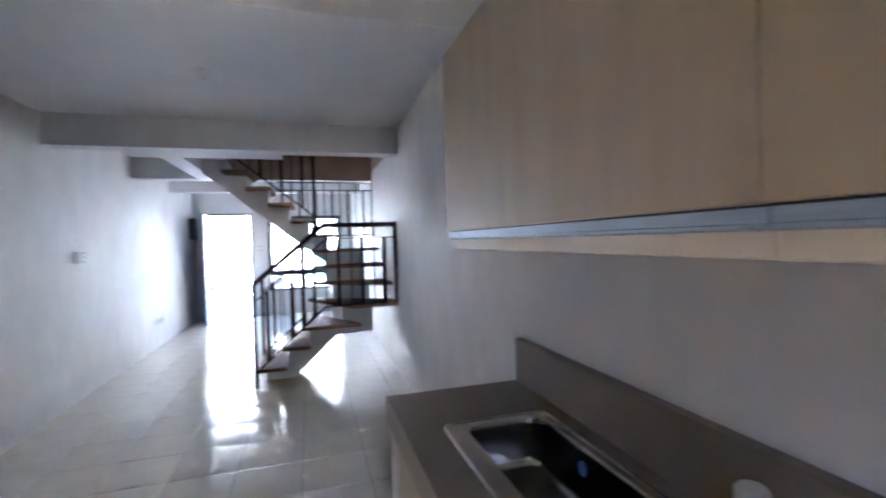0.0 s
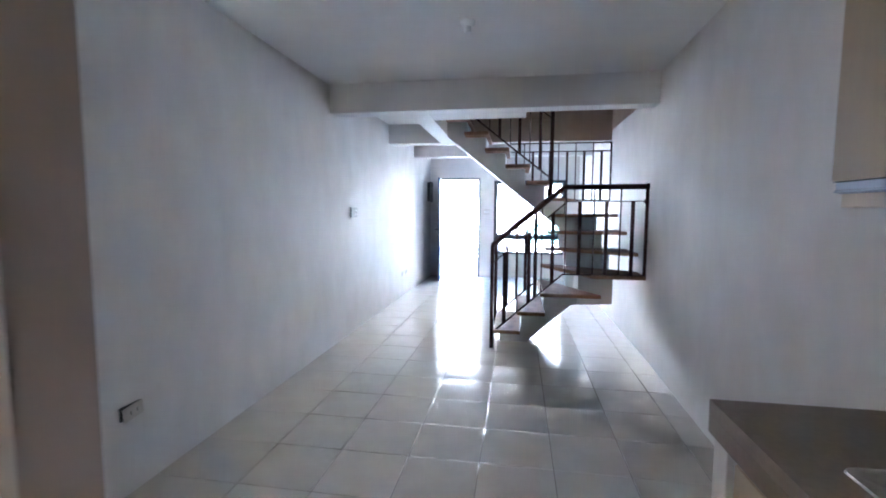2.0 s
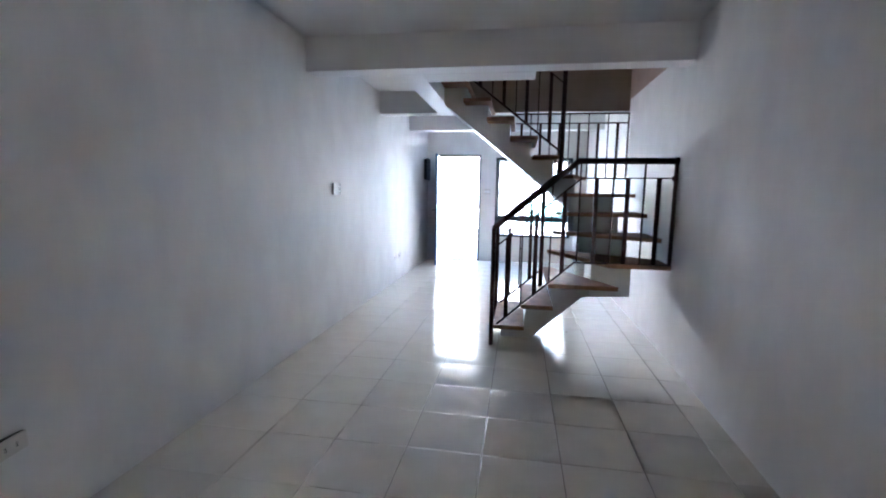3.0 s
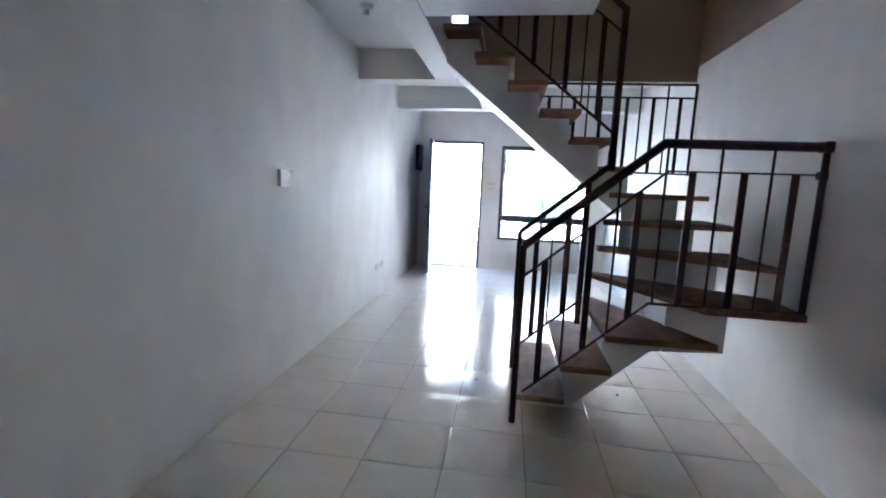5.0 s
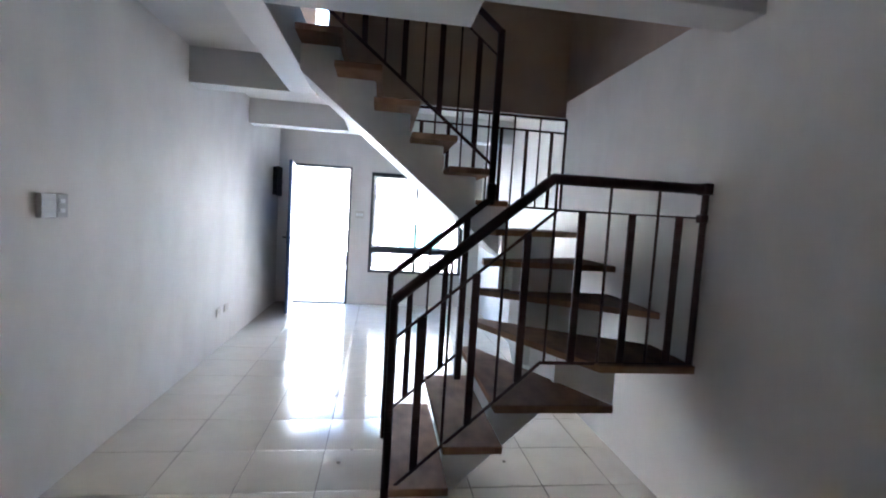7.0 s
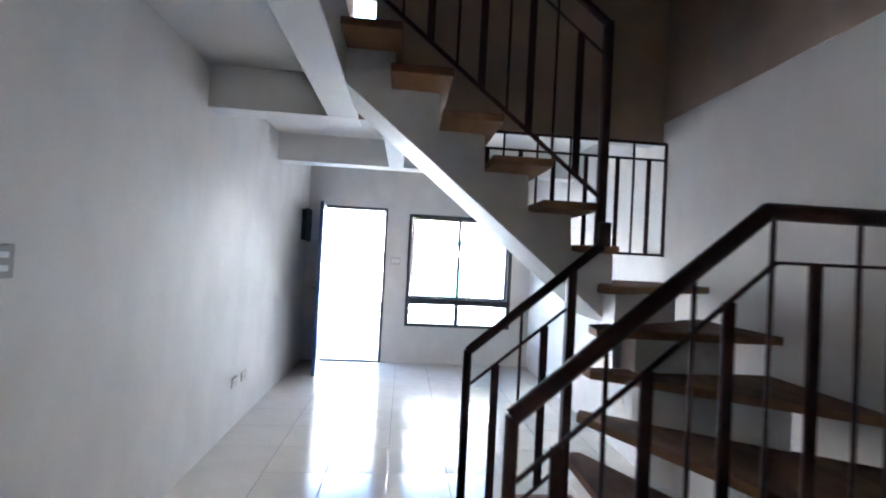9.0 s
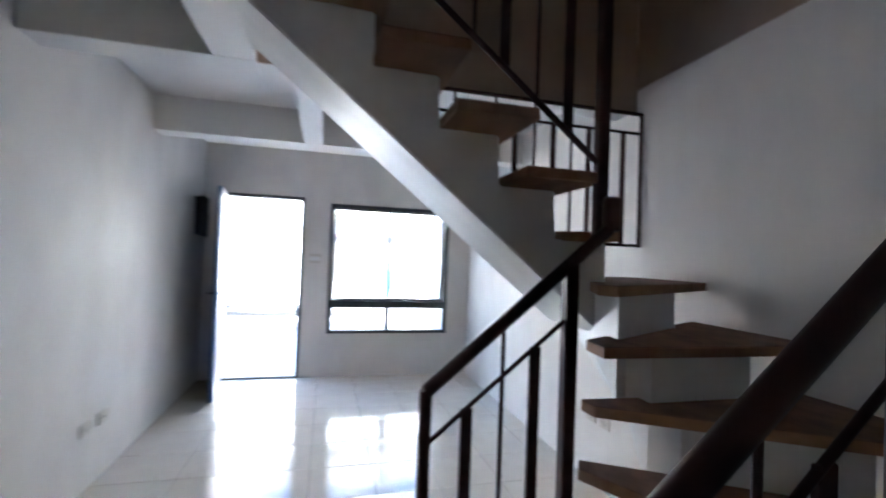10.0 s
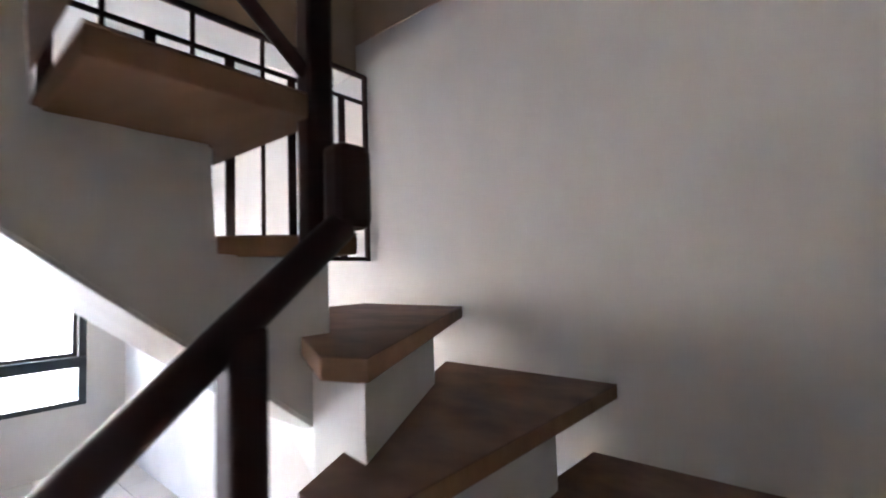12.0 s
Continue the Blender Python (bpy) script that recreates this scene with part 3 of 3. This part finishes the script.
# rows: inset from the rim all round, further inset of the bowl at its front and ends, height, corner radius
for inset, more, z, r in ((0.0, 0, 0.8405, 0.03), (0.003, 0, 0.8450, 0.03), (0.010, 0, 0.8450, 0.035), (0.013, 0, 0.8425, 0.035), (0.032, 1, 0.8420, 0.060),
                          (0.036, 1, 0.8405, 0.060), (0.039, 1, 0.834, 0.060), (0.041, 1, 0.824, 0.060), (0.048, 1, 0.722, 0.056), (0.051, 1, 0.710, 0.055),
                          (0.057, 1, 0.700, 0.052), (0.068, 1, 0.694, 0.048), (0.082, 1, 0.692, 0.045), (0.12, 1, 0.6905, 0.04)):
    loops.append([bm.verts.new((x, y, z)) for x, y in rounded(SX0 + inset + 0.030 * more, SX1 - inset, SY0 + inset, SY1 - inset, r)])
for a, b2 in zip(loops, loops[1:]):
    for i in range(len(a)):
        bm.faces.new((a[i], a[(i + 1) % len(a)], b2[(i + 1) % len(a)], b2[i]))
bm.faces.new(loops[-1])
put("basin", bm, STEEL, sink, smooth=True)
bm = add_turned(bmesh.new(), [(0.045, 0.0), (0.045, 0.004), (0.036, 0.006), (0.030, 0.001)], (0.70, 1.15, 0.6908))
put("drain", bm, STEEL, sink, smooth=True)
sticker = Matrix.Translation((SX1 - 0.0455, 1.248, 0.788)) @ Matrix.Rotation(radians(-86.0), 4, "Y")
bm = add_turned(bmesh.new(), [(0.0, -0.0006), (0.021, -0.0006), (0.021, 0.0006), (0.0, 0.0006)][1:3], (0, 0, 0), 20)
bmesh.ops.transform(bm, matrix=sticker, verts=bm.verts[:])
put("sticker", bm, STICKER, sink, "round dark blue sticker inside the bowl")
tap = thing("tap_stub", (0.888, 0.80, 0.84), "white plastic water tap stub behind the sink", "tap")
put("stem", add_turned(bmesh.new(), [(0.026, 0.0), (0.026, 0.012), (0.015, 0.016), (0.015, 0.085)], (0.888, 0.80, 0.8405)), WHITE, tap, smooth=True)
put("cap", add_turned(bmesh.new(), [(0.026, 0.0855), (0.030, 0.092), (0.030, 0.112), (0.024, 0.120)], (0.888, 0.80, 0.8405)), WHITE, tap, smooth=True)

for i, (y0, y1) in enumerate(((0.572, 1.850), (-0.71, 0.566))):
    u = thing("wall_cabinet", (0.80, (y0 + y1) / 2, 1.40), "beige laminate wall cabinet with aluminium grip profile", "cabinet", "kitchen wall cabinets")
    off = 0.006 * i
    put("body", B(0.655 - off, XK - 0.002, y0, y1, 1.40, 2.145, 0.003), CARCASS, u)
    put("door", B(0.628 - off, 0.650 - off, y0 + 0.001, y1, 1.469, 2.145, 0.003), CABINET, u)
    bm = bmesh.new()
    add_profile(bm, [(0.640 - off, 1.465), (0.640 - off, 1.446), (0.636 - off, 1.444), (0.636 - off, 1.439), (0.654 - off, 1.436), (0.654 - off, 1.465)], y0 + 0.001, y1 - 0.001)
    put("grip_profile", bm, ALU, u, "bluish aluminium grip profile")
    # black strip painted in as the shadow line under the door
    put("shadow_gap", B(0.634 - off, 0.652 - off, y0 + 0.002, y1 - 0.002, 1.4655, 1.4685), HOLE, u)

# ---- switches, sockets, lamps ----
def wall_plate(name, x, y, z, wide, high, label, category, face=1, rockers=(), slots=(), material=PLASTIC, group="", deep=0.011):
    """A wall plate on an x-facing wall; rockers and slots are places along y and z from its centre."""
    ob = thing(name, (x, y, z), label, category, group)
    f = face

    def slab(d0, d1, dy, dz, w, h, bevel):
        a, b = sorted((x + f * d0, x + f * d1))
        return B(a, b, y + dy - w / 2, y + dy + w / 2, z + dz - h / 2, z + dz + h / 2, bevel)

    put("plate", slab(0.0005, deep, 0, 0, wide, high, 0.003), material, ob)
    for dy, dz, w, h in rockers:
        put("rocker", slab(deep - 0.001, deep + 0.005, dy, dz, w, h, 0.002), WHITE, ob)
    for dy, dz, w, h in slots:
        put("slot", slab(deep - 0.0005, deep + 0.0008, dy, dz, w, h, 0.0), HOLE, ob)
    return ob


wall_plate("light_switch", XL, 5.318, 1.363, 0.095, 0.112, "grey blank metal switch plate on white wall", "switch", material=SWITCH, deep=0.026)
wall_plate("light_switch", XL, 5.412, 1.363, 0.078, 0.112, "grey switch plate with two white rockers", "switch", material=SWITCH, deep=0.022,
           rockers=((-0.005, 0.022, 0.034, 0.020), (-0.005, -0.022, 0.034, 0.020)))
loose = thing("wall_socket", (XL, 2.33, 0.408), "loose ivory wall socket hanging off its dark box", "socket", "wall sockets")
# black box peeps out left and above, drawing the plate's shadow too
put("box", B(XL + 0.0005, XL + 0.012, 2.268, 2.388, 0.376, 0.443, 0.002), HOLE, loose, "black socket box, offset to draw the plate's shadow edge")
tilt = Matrix.Translation((XL + 0.016, 2.333, 0.406)) @ Matrix.Rotation(radians(4), 4, "X") @ Matrix.Rotation(radians(4), 4, "Z")
put("plate", B(-0.004, 0.006, -0.060, 0.060, -0.034, 0.034, 0.003, tilt), PLASTIC, loose)
for dy in (-0.02, 0.02):
    put("slot", B(0.0055, 0.0068, dy - 0.002, dy + 0.002, -0.01, 0.01, 0.0, tilt), HOLE, loose)
wall_plate("wall_socket", XL, 7.59, 0.365, 0.115, 0.075, "ivory plastic wall socket near the floor", "socket", slots=((-0.02, 0, 0.004, 0.02), (0.02, 0, 0.004, 0.02)), group="wall sockets")
wall_plate("wall_socket", XL, 7.80, 0.365, 0.115, 0.075, "ivory plastic wall socket near the floor", "socket", slots=((-0.02, 0, 0.004, 0.02), (0.02, 0, 0.004, 0.02)), group="wall sockets")
wall_plate("wall_socket", XR, 7.19, 0.425, 0.10, 0.072, "ivory plastic wall socket under the stairs", "socket", -1, slots=((-0.02, 0, 0.004, 0.02), (0.02, 0, 0.004, 0.02)), group="wall sockets")
wall_plate("wall_socket", XR, 7.04, 0.425, 0.10, 0.072, "ivory plastic wall socket under the stairs", "socket", -1, slots=((-0.02, 0, 0.004, 0.02), (0.02, 0, 0.004, 0.02)), group="wall sockets")
sw = thing("light_switch", (-0.848, YF, 1.368), "ivory plastic switch plate beside the front door", "switch")
put("plate", B(-0.910, -0.786, YF - 0.011, YF - 0.0005, 1.315, 1.422, 0.003), PLASTIC, sw)
for x in (-0.885, -0.848, -0.811):
    put("rocker", B(x - 0.013, x + 0.013, YF - 0.015, YF - 0.010, 1.345, 1.392, 0.002), WHITE, sw)
pb = thing("breaker_panel", (XL, 9.74, 1.78), "dark grey metal breaker panel on the wall behind the door", "breaker panel")
put("box", B(XL + 0.001, XL + 0.055, 9.60, 9.88, 1.58, 1.97, 0.006), FRAME, pb)
put("cover", B(XL + 0.0555, XL + 0.064, 9.585, 9.895, 1.565, 1.985, 0.004), FRAME, pb)
put("latch", B(XL + 0.0645, XL + 0.072, 9.87, 9.885, 1.75, 1.80, 0.002), STEEL, pb)


def lamp_holder(x, y):
    ob = thing("ceiling_lamp_holder", (x, y, CZ), "white ceiling lamp holder without a shade, unlit", "lamp", "ceiling lamp holders")
    put("base", add_turned(bmesh.new(), [(0.030, -0.034), (0.044, -0.022), (0.050, -0.004), (0.050, 0.0)], (x, y, CZ - 0.0005)), WHITE, ob, smooth=True)
    put("socket", add_turned(bmesh.new(), [(0.017, -0.075), (0.021, -0.072), (0.022, -0.034)], (x, y, CZ - 0.0008)), WHITE, ob, smooth=True)
    return ob


lamp_holder(-0.535, 3.50)
lamp_holder(-1.626, 5.79)
lamp_holder(0.27, 9.0)

crumb_rng = random.Random(9)
for x, y, r in ((-0.684, 5.52, 0.012), (0.274, 5.51, 0.010), (-0.62, 5.66, 0.008)):
    bm = bmesh.new()
    bmesh.ops.create_icosphere(bm, subdivisions=2, radius=r, matrix=Matrix.Translation((x, y, r * 0.45)) @ Matrix.Diagonal((1, 0.7, 0.5, 1)))
    for v in bm.verts:
        v.co += Vector([crumb_rng.uniform(-0.15, 0.15) * r for _ in range(3)])
        v.co.z = max(v.co.z, 0.0)
    tagged(new("plaster_crumb", mesh_of("plaster_crumb", bm, GROUT)), "small dark crumb of mortar on the tiled floor", "debris", "mortar crumbs")

# ---- outside ----
structure("ground", B(-400, 400, -400, 400, -0.30, -0.16), GROUND, "dry earth and grass reaching the horizon", "ground")
structure("porch", B(-4.0, 1.085, YF + 0.15, 13.199, -0.159, -0.03), CONCRETE, "pale concrete porch slab before the front door", "porch")
structure("road", B(-60, 60, 13.2, 18.0, -0.158, -0.14), ASPHALT, "pale concrete street before the houses", "road")
structure("pavement", B(-60, 60, 18.0, 21.2, -0.157, -0.03), CONCRETE, "concrete kerb and pavement across the street", "pavement")
# unseen paving and wall, added to warm the light through the back window
structure("bounce_paving", B(-60, 60, -6.0, YB - 0.15, -0.157, -0.05), BOUNCE, "unseen warm brown paving added to bounce warm light indoors", "pavement")
structure("bounce_wall", B(-60, 60, -6.2, -6.0, -0.157, 3.4), BOUNCE, "unseen warm brown wall added to bounce warm light indoors", "wall")

structure("porch_wall", B(1.09, 1.24, YF + 0.1505, 12.4, -0.158, 2.85, 0.01), CONCRETE, "grey rendered fin wall between the porches", "wall")


def fence(x0, x1, y):
    ob = thing("metal_fence", (x0, y, -0.16), "low grey metal bar fence beside the street", "fence")
    for z in (-0.02, 0.42):
        put("rail", B(x0, x1, y - 0.012, y + 0.012, z, z + 0.03, 0.003), PLATE, ob)
    n = int((x1 - x0) / 0.09)
    for i in range(n + 1):
        x = x0 + (x1 - x0) * i / n
        put("bar", B(x - 0.006, x + 0.006, y - 0.006, y + 0.006, -0.16, 0.47), PLATE, ob)


fence(-1.52, -1.05, 13.6)


def parked_car(x, y):
    """A small hatchback seen from its side, nose to the right."""
    ob = thing("parked_car", (x, y, -0.14), "white hatchback car with dark windows parked on the street", "car")
    z = -0.14
    low = [(-1.9, 0.30), (-1.92, 0.62), (-1.80, 0.86), (-0.95, 0.92), (1.05, 0.93), (1.75, 0.80), (1.92, 0.60), (1.90, 0.30)]
    put("body", add_profile(bmesh.new(), [(x + a, z + b) for a, b in low], y - 0.80, y + 0.80, 0.05), FACADE, ob, "white painted body", True)
    cab = [(-1.55, 0.90), (-1.15, 1.40), (-0.55, 1.48), (0.15, 1.44), (0.95, 0.92)]
    put("cabin", add_profile(bmesh.new(), [(x + a, z + b) for a, b in cab], y - 0.68, y + 0.68, 0.04), FACADE, ob, smooth=True)
    for side in (-1, 1):
        for pane in ([(-1.30, 0.97), (-1.05, 1.33), (-0.45, 1.38), (-0.45, 0.97)], [(-0.38, 0.97), (-0.38, 1.38), (0.08, 1.35), (0.68, 0.97)]):
            yy = y + side * 0.682
            put("side_window", add_profile(bmesh.new(), [(x + a, z + b) for a, b in pane], min(yy, yy + side * 0.006), max(yy, yy + side * 0.006)), DARKGLASS, ob)
        for wx in (-1.22, 1.22):
            m = Matrix.Rotation(radians(90), 4, "X")
            wheel = put("wheel", add_turned(bmesh.new(), [(0.22, -0.09), (0.29, -0.08), (0.30, 0.0), (0.29, 0.08), (0.22, 0.09)], (x + wx, y + side * 0.74, z + 0.30), 24, m), HOLE, ob, smooth=True)
            rim = add_turned(bmesh.new(), [(0.05, -0.10), (0.20, -0.094), (0.20, 0.094), (0.05, 0.10)], (0, 0, 0), 16, m)
            bmesh.ops.translate(rim, verts=rim.verts[:], vec=Vector((x + wx, y + side * 0.74, z + 0.30)) - Vector(ob.location))
            part("rim", rim, STEEL, wheel)
    return ob


parked_car(-2.1, 16.6)

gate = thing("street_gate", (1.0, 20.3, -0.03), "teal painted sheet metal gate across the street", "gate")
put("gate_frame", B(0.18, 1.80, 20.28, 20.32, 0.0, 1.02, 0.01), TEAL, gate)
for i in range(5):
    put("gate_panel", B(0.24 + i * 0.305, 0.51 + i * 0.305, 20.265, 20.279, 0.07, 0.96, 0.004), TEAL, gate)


def house(x, y, w, label):
    ob = thing("row_house", (x, y, -0.03), label, "house", "houses across the street")
    put("wall", B(x - w / 2, x + w / 2, y, y + 7, -0.05, 5.8), FACADE, ob)
    put("roof", add_profile(bmesh.new(), [(x - w / 2 - 0.005, 5.8), (x + w / 2 + 0.005, 5.8), (x + w / 2 + 0.005, 5.95), (x, 6.9), (x - w / 2 - 0.005, 5.95)], y - 0.5, y + 7.2), ROOF, ob)
    put("front_door", B(x - w / 2 + 0.5, x - w / 2 + 1.4, y - 0.05, y - 0.002, -0.02, 2.05, 0.01), PLATE, ob, "grey painted door")
    for wx, wz, ww, wh in ((x + 0.90, 1.90, 0.87, 0.24), (x + 0.745, 0.98, 0.53, 0.38), (x - 0.9, 3.6, 1.2, 1.2), (x + 0.9, 3.6, 1.2, 1.2)):
        f = put("window", B(wx - ww / 2, wx + ww / 2, y - 0.05, y - 0.002, wz, wz + wh, 0.005), PLATE, ob)
        n = 5 if wh > 1 else 2
        for i in range(n):
            b = B(wx - ww / 2 + 0.05, wx + ww / 2 - 0.05, y - 0.075, y - 0.051, wz + 0.06 + i * (wh - 0.1) / n, wz + 0.03 + (i + 1) * (wh - 0.1) / n, 0.003)
            bmesh.ops.translate(b, verts=b.verts[:], vec=-Vector(ob.location))
            part("louvre", b, DARKGLASS, f)
    put("canopy", B(x - w / 2 + 0.2, x + w / 2 - 0.2, y - 0.9, y - 0.001, 2.79, 2.94, 0.01), FACADE, ob)
    put("fascia", B(x - w / 2 + 0.2, x + w / 2 - 0.2, y - 0.92, y - 0.901, 2.77, 2.83, 0.003), YELLOW, ob, "yellow painted canopy edge")
    put("ledge", B(x - w / 2 + 0.3, x - w / 2 + 1.6, y - 0.10, y - 0.003, 2.08, 2.13, 0.004), RED, ob, "red painted ledge over the door")
    return ob


def street_tree(x, y, high):
    """A slim young tree: a tapered trunk, a few limbs and a loose crown of small leaves."""
    ob = thing("street_tree", (x, y, -0.03), "slim young tree with yellow-green leaves by the street", "tree")
    rng = random.Random(21)
    put("trunk", add_tube(bmesh.new(), (x, y, -0.03), (x + 0.04, y, high * 0.72), 0.035, 8, 0.018), BARK, ob, smooth=True)
    tips = []
    for i in range(6):
        a, z = i * 1.1, high * (0.52 + 0.06 * i)
        tip = Vector((x + math.cos(a) * rng.uniform(0.12, 0.26), y + math.sin(a) * 0.3, z + rng.uniform(0.2, 0.4)))
        put("limb", add_tube(bmesh.new(), (x + 0.03, y, z - 0.1), tip, 0.014, 6, 0.005), BARK, ob, smooth=True)
        tips.append(tip)
    bm = bmesh.new()
    for i in range(420):
        c = rng.choice(tips) + Vector((rng.gauss(0, 0.09), rng.gauss(0, 0.11), rng.gauss(0, 0.10)))
        u = Vector((rng.uniform(-1, 1), rng.uniform(-1, 1), rng.uniform(-0.6, 0.6))).normalized() * rng.uniform(0.03, 0.055)
        w = u.orthogonal() * rng.uniform(0.35, 0.5)
        bm.faces.new([bm.verts.new(p) for p in (c - u, c + w, c + u, c - w)])
    put("crown", bm, LEAF, ob)


street_tree(2.08, 19.0, 2.35)


for i in range(-4, 5):
    house(i * 4.4 + 0.7, 21.2, 4.38, "white two-storey row house with pale roof and louvred windows")

# ---- floor tiles ----
floor = tagged(new("floor", mesh_of("floor", B(XL, XR, YB, YF + 0.001, -0.10, -0.006), GROUT)), "cream glazed square floor tiles with dark grout joints", "floor", kind="structure")
PITCH, GAP = 0.40, 0.0045
xs = [XL + 0.002] + [-0.375 + PITCH * k for k in range(-3, 4)] + [XR - 0.001]
ys = [YB + 0.001] + [2.870 + PITCH * k for k in range(-10, 18)] + [YF]
tile_meshes = {}
tile_rng = random.Random(4)
for x0, x1 in zip(xs, xs[1:]):
    for y0, y1 in zip(ys, ys[1:]):
        if y1 < -0.9 or (x1 < -0.9 and y1 < 1.0):
            continue
        w, h = x1 - x0 - GAP, y1 - y0 - GAP
        key = (round(w, 3), round(h, 3))
        if key not in tile_meshes:
            bm = bmesh.new()
            rows = ((0.0, -0.008), (0.0, -0.0009), (0.002, -0.00012), (0.005, 0.0))
            rings = [[bm.verts.new((sx * (w / 2 - i), sy * (h / 2 - i), z)) for sx, sy in ((-1, -1), (1, -1), (1, 1), (-1, 1))] for i, z in rows]
            for a, b2 in zip(rings, rings[1:]):
                for i in range(4):
                    bm.faces.new((a[i], a[(i + 1) % 4], b2[(i + 1) % 4], b2[i]))
            bm.faces.new(rings[-1])
            tile_meshes[key] = mesh_of("tile", bm, TILE, True)
        t = new("tile", tile_meshes[key])
        t.parent = floor
        t.location = ((x0 + x1) / 2, (y0 + y1) / 2, tile_rng.uniform(-0.0003, 0.0))
        t.rotation_euler = (radians(tile_rng.gauss(0, 0.035)), radians(tile_rng.gauss(0, 0.035)), 0)
